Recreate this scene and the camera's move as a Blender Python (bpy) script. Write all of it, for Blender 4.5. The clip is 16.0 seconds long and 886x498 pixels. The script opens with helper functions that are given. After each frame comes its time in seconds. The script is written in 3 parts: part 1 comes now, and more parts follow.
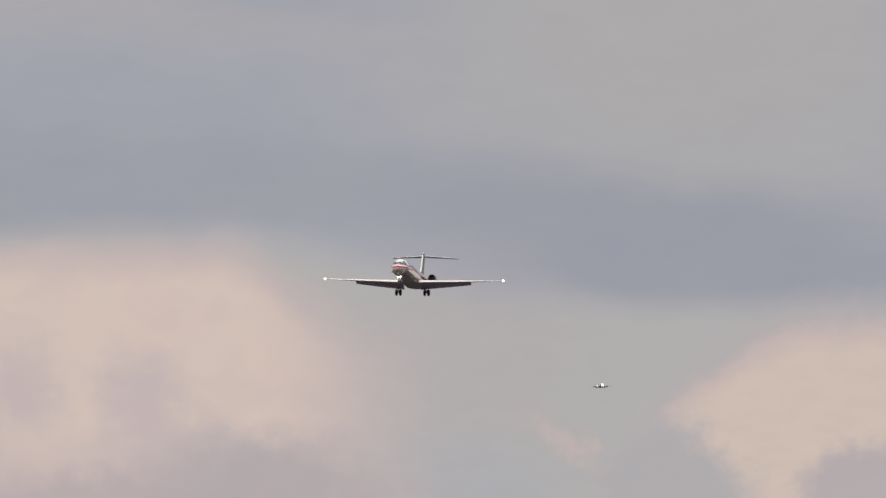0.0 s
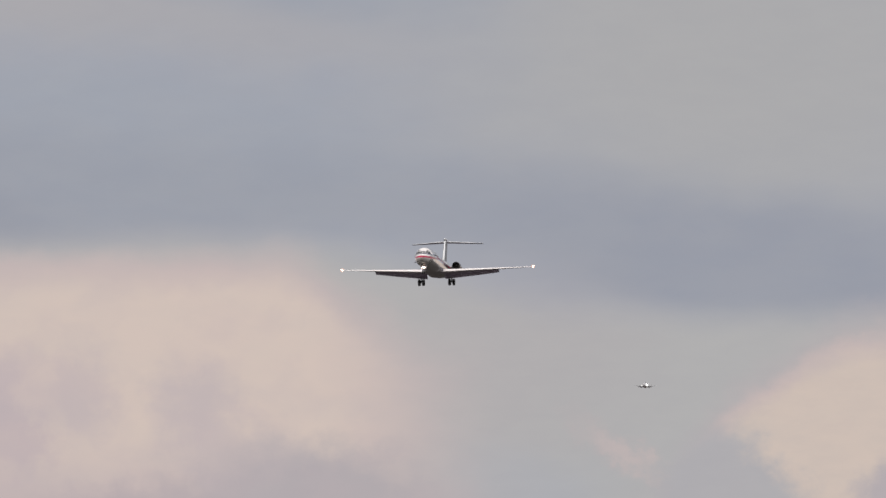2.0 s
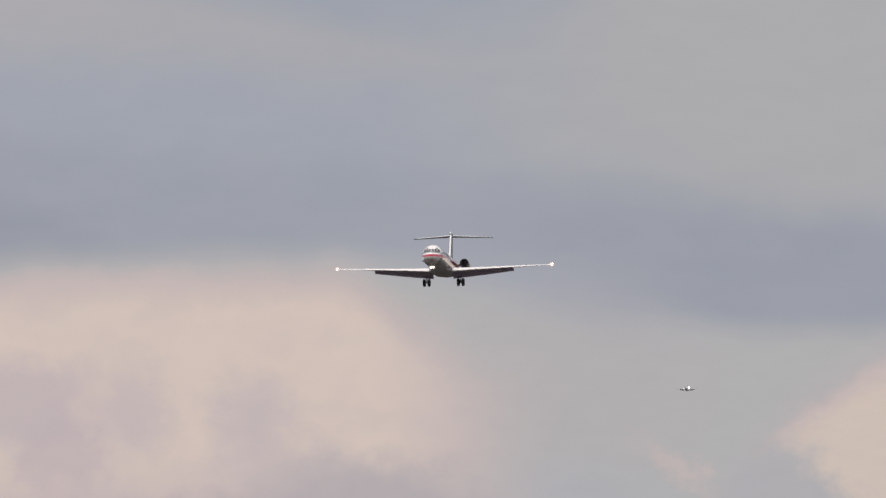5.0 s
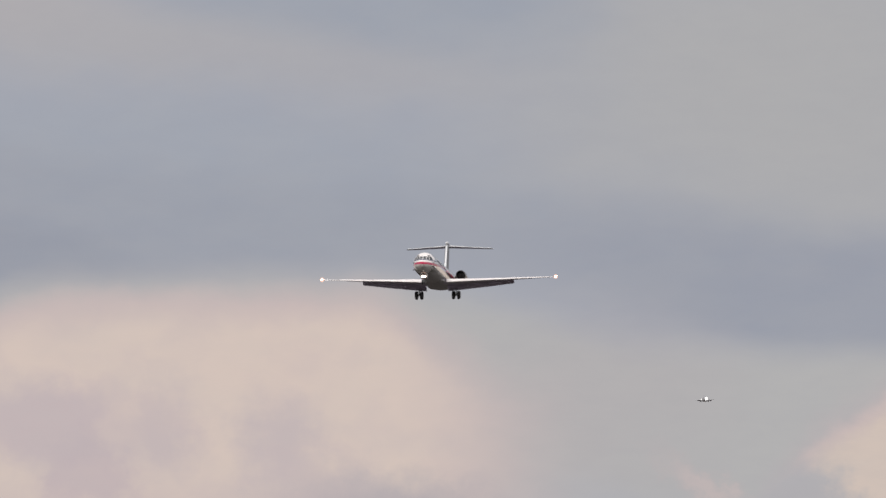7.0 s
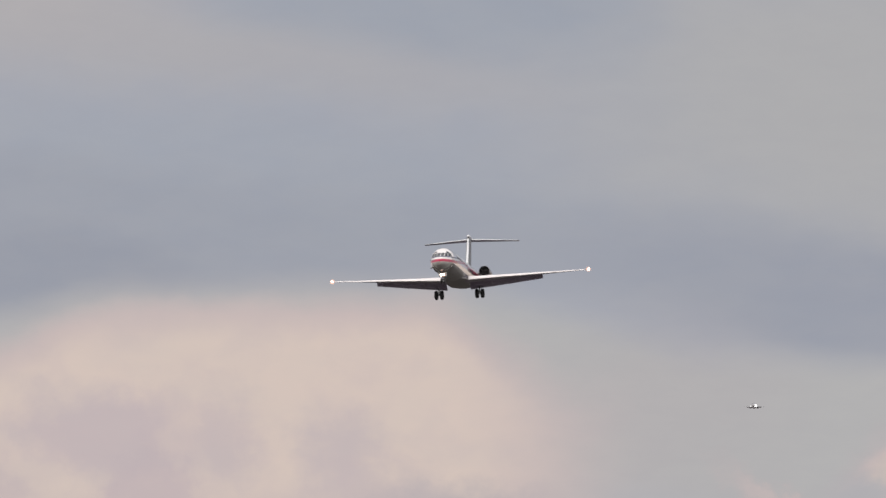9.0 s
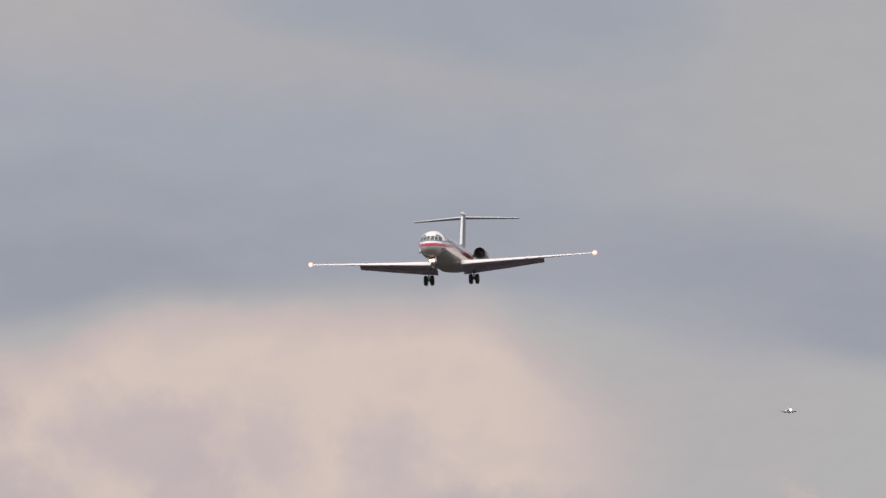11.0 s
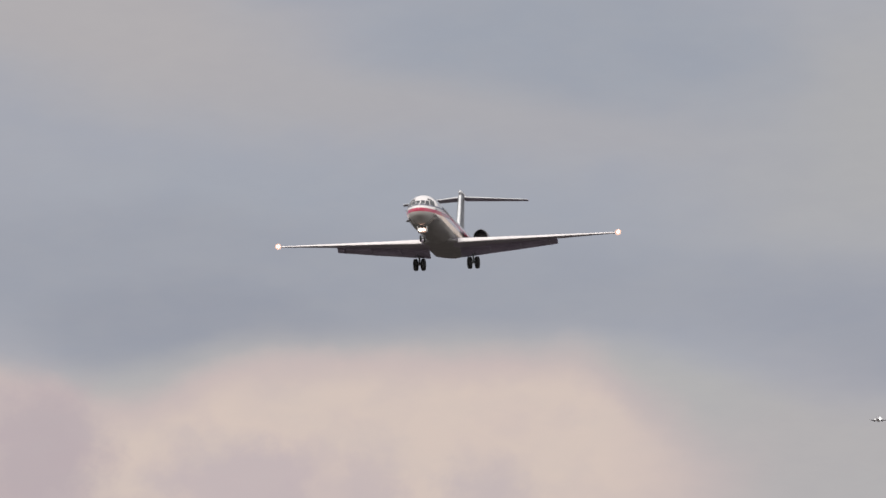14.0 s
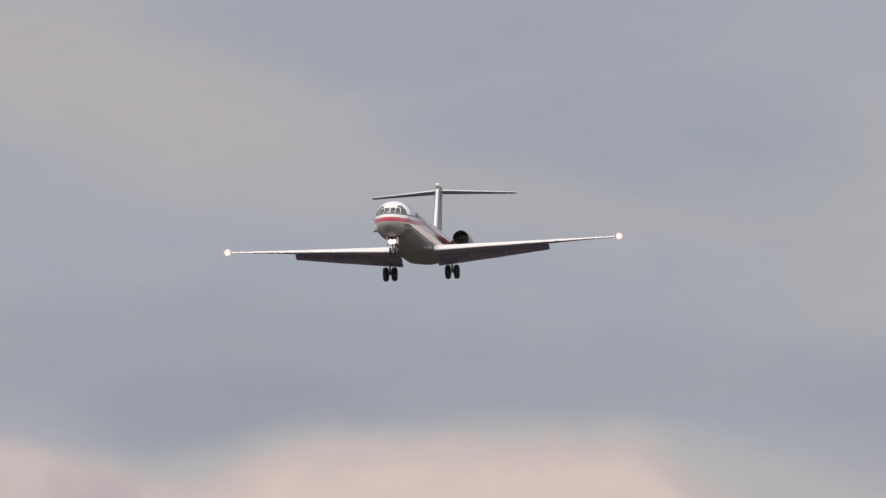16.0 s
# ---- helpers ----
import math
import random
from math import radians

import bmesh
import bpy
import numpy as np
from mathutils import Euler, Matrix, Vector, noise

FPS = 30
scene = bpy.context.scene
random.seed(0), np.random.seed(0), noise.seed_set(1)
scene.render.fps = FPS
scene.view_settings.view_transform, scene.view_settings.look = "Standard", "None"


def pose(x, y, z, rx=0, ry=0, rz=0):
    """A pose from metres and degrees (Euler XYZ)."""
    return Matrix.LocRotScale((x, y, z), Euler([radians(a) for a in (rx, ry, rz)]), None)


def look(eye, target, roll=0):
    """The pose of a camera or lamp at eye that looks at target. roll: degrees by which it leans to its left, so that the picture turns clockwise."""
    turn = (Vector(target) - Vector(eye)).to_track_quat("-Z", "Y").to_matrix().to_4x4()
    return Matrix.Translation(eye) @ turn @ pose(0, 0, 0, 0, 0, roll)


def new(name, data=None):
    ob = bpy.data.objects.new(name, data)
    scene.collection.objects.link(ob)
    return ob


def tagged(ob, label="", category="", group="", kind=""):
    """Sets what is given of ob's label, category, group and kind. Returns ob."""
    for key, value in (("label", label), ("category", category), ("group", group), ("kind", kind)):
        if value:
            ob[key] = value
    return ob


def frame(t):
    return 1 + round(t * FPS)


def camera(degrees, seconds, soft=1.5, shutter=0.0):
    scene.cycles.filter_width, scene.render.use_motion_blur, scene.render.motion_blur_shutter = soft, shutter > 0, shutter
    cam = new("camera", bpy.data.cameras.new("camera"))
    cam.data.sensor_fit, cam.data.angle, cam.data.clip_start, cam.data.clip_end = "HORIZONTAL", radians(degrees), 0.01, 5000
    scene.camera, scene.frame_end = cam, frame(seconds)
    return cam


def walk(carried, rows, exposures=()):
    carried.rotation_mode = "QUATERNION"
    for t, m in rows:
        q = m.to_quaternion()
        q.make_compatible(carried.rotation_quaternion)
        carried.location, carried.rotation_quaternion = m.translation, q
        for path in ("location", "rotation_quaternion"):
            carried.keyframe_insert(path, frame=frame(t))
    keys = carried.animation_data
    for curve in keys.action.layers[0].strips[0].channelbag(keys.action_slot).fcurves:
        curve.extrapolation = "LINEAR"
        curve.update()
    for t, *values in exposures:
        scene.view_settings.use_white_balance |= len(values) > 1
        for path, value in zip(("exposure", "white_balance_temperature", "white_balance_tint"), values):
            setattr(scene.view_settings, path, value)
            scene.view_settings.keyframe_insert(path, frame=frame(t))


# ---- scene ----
FOV = 4.55
EYE = (0.0, 0.0, 1.7)
cam = camera(FOV, 16.0, soft=1.5)
walk(cam, [
    (0.0, pose(*EYE, 94.071, 0, -0.002)),
    (0.5, pose(*EYE, 94.054, 0, 0.047)),
    (1.0, pose(*EYE, 94.030, 0, 0.107)),
    (1.5, pose(*EYE, 94.085, 0, 0.189)),
    (2.0, pose(*EYE, 94.122, 0, 0.283)),
    (2.5, pose(*EYE, 94.145, 0, 0.340)),
    (3.0, pose(*EYE, 94.150, 0, 0.341)),
    (3.5, pose(*EYE, 94.165, 0, 0.431)),
    (4.0, pose(*EYE, 94.173, 0, 0.483)),
    (4.7, pose(*EYE, 94.189, 0, 0.546)),
    (5.2, pose(*EYE, 94.206, 0, 0.591)),
    (5.8, pose(*EYE, 94.229, 0, 0.639)),
    (6.5, pose(*EYE, 94.253, 0, 0.680)),
    (7.0, pose(*EYE, 94.302, 0, 0.715)),
    (7.5, pose(*EYE, 94.302, 0, 0.753)),
    (8.0, pose(*EYE, 94.313, 0, 0.846)),
    (8.5, pose(*EYE, 94.316, 0, 0.943)),
    (9.0, pose(*EYE, 94.355, 0, 1.029)),
    (9.7, pose(*EYE, 94.366, 0, 1.109)),
    (10.2, pose(*EYE, 94.369, 0, 1.168)),
    (10.8, pose(*EYE, 94.378, 0, 1.239)),
    (11.5, pose(*EYE, 94.405, 0, 1.316)),
    (12.0, pose(*EYE, 94.455, 0, 1.392)),
    (12.5, pose(*EYE, 94.503, 0, 1.492)),
    (13.0, pose(*EYE, 94.579, 0, 1.567)),
    (13.5, pose(*EYE, 94.579, 0, 1.719)),
    (14.0, pose(*EYE, 94.612, 0, 1.784)),
    (14.5, pose(*EYE, 94.666, 0, 1.802)),
    (15.0, pose(*EYE, 94.782, 0, 1.874)),
    (15.5, pose(*EYE, 94.878, 0, 1.942)),
    (16.0, pose(*EYE, 95.057, 0, 2.057)),
], exposures=[(0, -0.045, 6620, 11), (1.2, -0.04, 6620, 11), (2.0, -0.035, 6500, 10), (4.0, -0.03, 6500, 10), (8.0, 0.0, 6500, 10), (16.0, 0.01, 6500, 10)])

# ---- world, sun ----
SUN_AZ, SUN_EL = radians(194), radians(32)      # behind the camera, a little to its left
world = bpy.data.worlds.new("hazy_evening_sky")
scene.world = world
world.use_nodes = True
wn, wl = world.node_tree.nodes, world.node_tree.links
wn.clear()
w_out, w_bg = wn.new("ShaderNodeOutputWorld"), wn.new("ShaderNodeBackground")
w_sky, w_noise, w_mix, w_map = (wn.new("ShaderNodeTexSky"), wn.new("ShaderNodeTexNoise"), wn.new("ShaderNodeMix"),
                                wn.new("ShaderNodeMapRange"))
w_sky.sky_type, w_sky.sun_disc = "NISHITA", False
w_sky.sun_elevation, w_sky.sun_rotation = SUN_EL, SUN_AZ
w_sky.air_density, w_sky.dust_density = 1.0, 3.0
w_noise.inputs["Scale"].default_value, w_noise.inputs["Detail"].default_value = 2.2, 6.0
w_map.inputs["From Min"].default_value, w_map.inputs["From Max"].default_value = 0.3, 0.6
w_map.inputs["To Min"].default_value, w_map.inputs["To Max"].default_value = 0.75, 0.97
w_mix.data_type = "RGBA"
w_mix.inputs["B"].default_value = (8.9, 8.65, 8.6, 1)   # cloud cover
wl.new(w_noise.outputs["Fac"], w_map.inputs["Value"])
wl.new(w_map.outputs["Result"], w_mix.inputs["Factor"])
wl.new(w_sky.outputs["Color"], w_mix.inputs["A"])
wl.new(w_mix.outputs["Result"], w_bg.inputs["Color"])
w_bg.inputs["Strength"].default_value = 0.1
wl.new(w_bg.outputs["Background"], w_out.inputs["Surface"])

sun_data = bpy.data.lights.new("sun", "SUN")
sun_data.energy, sun_data.angle, sun_data.color = 1.8, radians(10), (1.0, 0.95, 0.89)
sun = new("sun", sun_data)
sun_way = Vector((math.sin(SUN_AZ) * math.cos(SUN_EL), math.cos(SUN_AZ) * math.cos(SUN_EL), math.sin(SUN_EL)))
sun.matrix_world = look(sun_way * 400, (0, 0, 0))
scene.view_settings.exposure = 0.0


# ---- materials ----
def linear(r, g, b):
    """A colour given in 0 to 255 display values, made linear."""
    return tuple(c / 255 / 12.92 if c < 10.3 else ((c / 255 + 0.055) / 1.055) ** 2.4 for c in (r, g, b)) + (1.0,)


class Nodes:
    """Short writing for node trees."""

    def __init__(self, name):
        self.mat = bpy.data.materials.new(name)
        self.mat.use_nodes = True
        self.n, self.l = self.mat.node_tree.nodes, self.mat.node_tree.links
        self.n.clear()
        self.out = self.n.new("ShaderNodeOutputMaterial")

    def put(self, socket, value):
        if isinstance(value, bpy.types.NodeSocket):
            self.l.new(value, socket)
        else:
            socket.default_value = value

    def math(self, op, a, b=0.0, c=0.0):
        node = self.n.new("ShaderNodeMath")
        node.operation = op
        for socket, value in zip(node.inputs, (a, b, c)):
            self.put(socket, value)
        return node.outputs[0]

    def step(self, x, lo, hi, smooth=True):
        """0 at lo, 1 at hi."""
        node = self.n.new("ShaderNodeMapRange")
        node.interpolation_type = "SMOOTHSTEP" if smooth else "LINEAR"
        for socket, value in zip(node.inputs, (x, lo, hi, 0.0, 1.0)):
            self.put(socket, value)
        return node.outputs[0]

    def mix(self, fac, a, b):
        node = self.n.new("ShaderNodeMix")
        node.data_type = "RGBA"
        self.put(node.inputs["Factor"], fac)
        self.put(node.inputs["A"], a)
        self.put(node.inputs["B"], b)
        return node.outputs["Result"]

    def noise(self, vec, scale, detail=4.0, rough=0.5):
        node = self.n.new("ShaderNodeTexNoise")
        self.put(node.inputs["Vector"], vec)
        node.inputs["Scale"].default_value, node.inputs["Detail"].default_value = scale, detail
        node.inputs["Roughness"].default_value = rough
        return node.outputs["Fac"]

    def coords(self, which="Object"):
        return self.n.new("ShaderNodeTexCoord").outputs[which]

    def split(self, vec):
        node = self.n.new("ShaderNodeSeparateXYZ")
        self.l.new(vec, node.inputs[0])
        return node.outputs

    def join(self, x, y, z=0.0):
        node = self.n.new("ShaderNodeCombineXYZ")
        for socket, value in zip(node.inputs, (x, y, z)):
            self.put(socket, value)
        return node.outputs[0]

    def surface(self, colour, rough, metal=0.0, bump=None, strength=0.1, distance=0.02, **more):
        b = self.n.new("ShaderNodeBsdfPrincipled")
        self.put(b.inputs["Base Color"], colour)
        self.put(b.inputs["Roughness"], rough)
        self.put(b.inputs["Metallic"], metal)
        if bump is not None:
            node = self.n.new("ShaderNodeBump")
            node.inputs["Strength"].default_value, node.inputs["Distance"].default_value = strength, distance
            self.l.new(bump, node.inputs["Height"])
            self.l.new(node.outputs[0], b.inputs["Normal"])
        for key, value in more.items():
            self.put(b.inputs[key.replace("_", " ")], value)
        self.l.new(b.outputs[0], self.out.inputs["Surface"])
        return self.mat


def plain(name, dark, light, rough, metal=0.0, scale=3.0, strength=0.08):
    """Grain and stains at two sizes between two colours."""
    k = Nodes(name)
    v = k.coords()
    big, fine = k.noise(v, scale, 3.0), k.noise(v, scale * 9, 5.0, 0.6)
    both = k.math("ADD", k.math("MULTIPLY", big, 0.65), k.math("MULTIPLY", fine, 0.35))
    fac = k.step(both, 0.32, 0.68)
    return k.surface(k.mix(fac, (*dark, 1), (*light, 1)), k.math("ADD", k.math("MULTIPLY", fine, 0.16), rough - 0.08), metal,
                     fine, strength)


def lamp_glow(name, colour, strength):
    k = Nodes(name)
    e = k.n.new("ShaderNodeEmission")
    e.inputs["Color"].default_value, e.inputs["Strength"].default_value = (*colour, 1), strength
    k.l.new(e.outputs[0], k.out.inputs["Surface"])
    return k.mat


def skin_material():
    """Polished bare metal with a blue, white and red cheat line that dips below the cockpit."""
    k = Nodes("polished_aluminium_with_striped_cheat_line")
    v = k.coords()
    x, y, z = k.split(v)
    drop = k.step(y, -20.5, -9.0)
    line = k.math("SUBTRACT", z, k.math("ADD", k.math("MULTIPLY", drop, 0.60), -0.29))

    def band(lo, hi):
        return k.math("MULTIPLY", k.step(line, lo - 0.01, lo + 0.01), k.step(line, hi + 0.01, hi - 0.01))

    red, white, blue = band(-0.19, 0.15), band(0.15, 0.42), band(0.42, 0.54)
    big, fine = k.noise(v, 0.9, 4.0), k.noise(v, 14.0, 4.0, 0.6)
    metal_colour = k.mix(k.step(big, 0.35, 0.65), (0.72, 0.71, 0.70, 1), (0.84, 0.83, 0.82, 1))
    dirt = k.step(k.noise(k.join(k.math("MULTIPLY", x, 3.0), k.math("MULTIPLY", y, 0.35), k.math("MULTIPLY", z, 3.0)), 1.0, 5.0), 0.5, 0.75)
    metal_colour = k.mix(k.math("MULTIPLY", dirt, 0.5), metal_colour, (0.33, 0.31, 0.29, 1))
    # painted cone below the stripes; the crown's bright reflection painted above the windscreen
    cone = k.math("MULTIPLY", k.step(y, -20.6, -21.4), k.step(line, 0.4, 0.3))
    crown_gleam = k.math("MULTIPLY", k.step(y, -18.9, -19.2), k.step(line, 0.52, 0.56))
    colour = k.mix(cone, metal_colour, (0.58, 0.56, 0.54, 1))
    colour = k.mix(crown_gleam, colour, (0.80, 0.76, 0.76, 1))
    # dark ground reflection painted grey on the belly, with grime streaks
    belly = k.math("MULTIPLY", k.step(k.math("ADD", z, k.math("MULTIPLY", fine, 0.05)), -0.60, -0.64), k.step(y, -20.4, -20.2))
    colour = k.mix(belly, colour, k.mix(dirt, (0.25, 0.24, 0.235, 1), (0.17, 0.165, 0.16, 1)))
    colour = k.mix(white, colour, (0.80, 0.76, 0.75, 1))
    colour = k.mix(blue, colour, (0.035, 0.05, 0.13, 1))
    colour = k.mix(red, colour, (0.50, 0.055, 0.11, 1))
    painted = k.math("MINIMUM", k.math("ADD", k.math("ADD", k.math("ADD", white, red), blue), k.math("MAXIMUM", k.math("MAXIMUM", cone, crown_gleam), belly)), 1.0)
    metal = k.math("MULTIPLY", k.math("SUBTRACT", 1.0, painted), 0.92)
    seam = k.math("ABSOLUTE", k.math("SUBTRACT", k.math("FRACT", k.math("MULTIPLY", y, 0.9)), 0.5))
    dents = k.noise(v, 1.1, 2.0)
    height = k.math("ADD", k.math("ADD", k.math("MULTIPLY", k.step(seam, 0.0, 0.02), 0.3), k.math("MULTIPLY", fine, 0.1)), k.math("MULTIPLY", dents, 3.0))
    rough = k.math("ADD", k.math("ADD", 0.05, k.math("MULTIPLY", painted, 0.06)), k.math("ADD", k.math("MULTIPLY", belly, 0.22), k.math("MULTIPLY", k.math("ADD", fine, big), 0.035)))
    return k.surface(colour, rough, metal, height, 0.02, 0.001)


M_SKIN = skin_material()
# wing and flap greys carry the mauve of the shaded undersides
M_WING = plain("shade_tinted_grey_wing_metal", (0.33, 0.30, 0.36), (0.42, 0.38, 0.45), 0.45, 0.05, 1.2)
M_FLAP = plain("shade_tinted_grey_flap_paint", (0.31, 0.27, 0.36), (0.39, 0.34, 0.44), 0.5, 0.1, 1.4)
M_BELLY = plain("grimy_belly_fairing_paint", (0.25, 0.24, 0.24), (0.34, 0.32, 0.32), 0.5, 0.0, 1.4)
M_EDGE = plain("bright_leading_edge_metal", (0.80, 0.76, 0.76), (0.88, 0.84, 0.84), 0.38, 0.0, 1.6)
# one tail metal in two tones: shaded flank dark, lit edges pale
M_FIN = plain("shade_toned_fin_metal", (0.16, 0.165, 0.18), (0.23, 0.235, 0.25), 0.4, 0.15, 1.0)
M_TAIL_EDGE = plain("lit_toned_tail_edge_metal", (0.70, 0.71, 0.73), (0.80, 0.81, 0.83), 0.35, 0.05, 1.6)
M_NACELLE = plain("brushed_nacelle_metal", (0.26, 0.25, 0.26), (0.36, 0.35, 0.36), 0.34, 0.7, 1.3)
M_DARK = plain("dark_intake_metal", (0.025, 0.024, 0.026), (0.05, 0.047, 0.05), 0.5, 0.3, 4.0)
M_RUBBER = plain("worn_black_tyre_rubber", (0.018, 0.018, 0.02), (0.04, 0.039, 0.041), 0.75, 0.0, 6.0)
M_RIM = plain("grey_wheel_alloy", (0.28, 0.28, 0.29), (0.42, 0.42, 0.43), 0.4, 0.6, 5.0)
M_STRUT = plain("grey_gear_steel", (0.10, 0.10, 0.11), (0.18, 0.18, 0.19), 0.4, 0.5, 5.0)
M_GLASS = plain("dark_cockpit_glass", (0.02, 0.024, 0.03), (0.035, 0.04, 0.05), 0.13, 0.0, 1.0, 0.01)
M_PANE = plain("dark_cabin_window_glass", (0.03, 0.03, 0.035), (0.05, 0.05, 0.055), 0.09, 0.0, 2.0, 0.01)
M_LAMP = lamp_glow("landing_light_glow", (1.0, 0.84, 0.70), 8.0)
# warm halo round the lamps, shaped as added glowing rings
M_HALO = lamp_glow("warm_lamp_halo_glow", (1.0, 0.62, 0.48), 1.15)
M_FAR = plain("distant_grey_aircraft_paint", (0.36, 0.36, 0.38), (0.46, 0.46, 0.48), 0.5, 0.0, 1.0)
M_FARLAMP = lamp_glow("distant_landing_light_glow", (1.0, 0.98, 0.95), 2.2)
M_FARLAMP_DIM = lamp_glow("distant_small_light_glow", (1.0, 0.97, 0.94), 1.0)


# ---- mesh helpers ----
def part(name, bm, material, parent, label=""):
    """Link a bmesh as one mesh object under a thing or under a part."""
    bmesh.ops.recalc_face_normals(bm, faces=bm.faces)
    me = bpy.data.meshes.new(name)
    bm.to_mesh(me)
    bm.free()
    for p in me.polygons:
        p.use_smooth = True
    me.materials.append(material)
    me.set_sharp_from_angle(angle=radians(38))
    ob = new(name, me)
    ob.parent = parent
    if label:
        tagged(ob, label)
    return ob


def add_loft(bm, rings, closed=True):
    """Skin rings of equal length; flat caps at both ends."""
    rows = [[bm.verts.new(p) for p in ring] for ring in rings]
    n = len(rows[0])
    for a, b in zip(rows, rows[1:]):
        for i in range(n if closed else n - 1):
            j = (i + 1) % n
            bm.faces.new((a[i], a[j], b[j], b[i]))
    if closed:
        bm.faces.new(rows[0][::-1])
        bm.faces.new(rows[-1])
    return bm


def loft(rings):
    return add_loft(bmesh.new(), rings)


def add_turned(bm, profile, centre=(0, 0, 0), axis="y", seg=28):
    """Turn a closed profile of (along, radius) round an axis through centre."""
    cx, cy, cz = centre
    rings = []
    for along, r in profile:
        ring = []
        for i in range(seg):
            a = 2 * math.pi * i / seg
            u, v = r * math.cos(a), r * math.sin(a)
            p = {"x": (along, u, v), "y": (u, along, v), "z": (u, v, along)}[axis]
            ring.append((cx + p[0], cy + p[1], cz + p[2]))
        rings.append(ring)
    return add_loft(bm, rings)


def turned(profile, centre=(0, 0, 0), axis="y", seg=28):
    return add_turned(bmesh.new(), profile, centre, axis, seg)


def rod(bm, a, b, r, r2=None, seg=12):
    """A round rod from a to b."""
    a, b = Vector(a), Vector(b)
    q = (b - a).to_track_quat("Z", "Y")
    r2 = r if r2 is None else r2
    rings = []
    for p, rad in ((a, r), (b, r2)):
        rings.append([p + q @ Vector((rad * math.cos(t), rad * math.sin(t), 0)) for t in (2 * math.pi * i / seg for i in range(seg))])
    return add_loft(bm, rings)


def slab(bm, centre, size, bevel=0.02):
    made = bmesh.ops.create_cube(bm, size=1.0, matrix=Matrix.LocRotScale(centre, None, size))
    edges = {e for v in made["verts"] for e in v.link_edges}
    bmesh.ops.bevel(bm, geom=list(edges), offset=bevel, segments=2, affect="EDGES")
    return bm


# ---- the airliner's forms: x to its port side, y aft, z up, origin on the hull's axis over the wing ----
def curve_at(table, s):
    for (s0, a), (s1, b) in zip(table, table[1:]):
        if s <= s1:
            return a + (b - a) * max(0.0, (s - s0) / (s1 - s0))
    return table[-1][1]


HULL_TOP = [(0, -0.33), (0.08, -0.12), (0.3, 0.03), (0.7, 0.20), (1.2, 0.37), (1.7, 0.50), (2.2, 0.83), (2.7, 1.12), (3.3, 1.35),
            (4.2, 1.54), (5.5, 1.64), (7, 1.66), (35, 1.66), (38, 1.6), (41, 1.42), (42.4, 1.15)]
HULL_BOTTOM = [(0, -0.37), (0.08, -0.58), (0.3, -0.80), (0.7, -1.02), (1.2, -1.24), (1.7, -1.39), (2.2, -1.50), (2.7, -1.58), (3.3, -1.65),
               (4.2, -1.70), (5.5, -1.73), (7, -1.72), (15, -1.62), (22, -1.5), (31, -1.44), (33.5, -1.0), (36, -0.6), (39, 0.0), (41, 0.45), (42.4, 0.9)]
HULL_SIDE = [(0, 0.03), (0.08, 0.26), (0.3, 0.50), (0.7, 0.77), (1.2, 1.00), (1.7, 1.16), (2.2, 1.28), (2.7, 1.38), (3.3, 1.48), (4.2, 1.58),
             (5.5, 1.65), (7, 1.67), (33, 1.67), (36, 1.42), (39, 0.95), (41, 0.5), (42.4, 0.12)]


def hull_point(station, angle):
    """A point of the hull; angle 0 is port, 90 degrees the crown."""
    top, bottom, side = (curve_at(t, station) for t in (HULL_TOP, HULL_BOTTOM, HULL_SIDE))
    mid = bottom + (top - bottom) * 0.5
    c, s = math.cos(angle), math.sin(angle)
    return Vector((side * c, station - 23, mid + (top - mid) * s))


def hull_front(x, z):
    """Where a line of flight through (x, z) enters the nose."""
    lo, hi = 0.02, 7.0
    for _ in range(40):
        st = (lo + hi) / 2
        top, bottom, side = (curve_at(t, st) for t in (HULL_TOP, HULL_BOTTOM, HULL_SIDE))
        mid, half = (top + bottom) / 2, (top - bottom) / 2
        if (x / side) ** 2 + ((z - mid) / half) ** 2 > 1:
            lo = st
        else:
            hi = st
    return Vector((x, lo - 23, z))


def nose_patch(corners, proud=0.03, n=5):
    """A thin pane that follows the nose, from four corners (x, z) as seen from ahead."""
    (ax, az), (bx, bz), (cx, cz), (dx, dz) = corners
    grid = []
    for i in range(n + 1):
        u, row = i / n, []
        for j in range(n + 1):
            v = j / n
            x = (ax * (1 - u) + bx * u) * (1 - v) + (dx * (1 - u) + cx * u) * v
            z = (az * (1 - u) + bz * u) * (1 - v) + (dz * (1 - u) + cz * u) * v
            p = hull_front(x, z)
            e = 0.03
            px, pz = hull_front(x + e, z) - hull_front(x - e, z), hull_front(x, z + e) - hull_front(x, z - e)
            nrm = px.cross(pz).normalized()
            if nrm.y > 0:
                nrm = -nrm
            row.append((p + nrm * proud, p - nrm * 0.05))
        grid.append(row)
    bm = bmesh.new()
    outer = [[bm.verts.new(q[0]) for q in row] for row in grid]
    inner = [[bm.verts.new(q[1]) for q in row] for row in grid]
    for i in range(n):
        for j in range(n):
            bm.faces.new((outer[i][j], outer[i + 1][j], outer[i + 1][j + 1], outer[i][j + 1]))
            bm.faces.new((inner[i][j], inner[i][j + 1], inner[i + 1][j + 1], inner[i + 1][j]))
    rim = [(i, 0) for i in range(n)] + [(n, j) for j in range(n)] + [(i, n) for i in range(n, 0, -1)] + [(0, j) for j in range(n, 0, -1)]
    for (i, j), (k, m) in zip(rim, rim[1:] + rim[:1]):
        bm.faces.new((outer[i][j], outer[k][m], inner[k][m], inner[i][j]))
    return bm


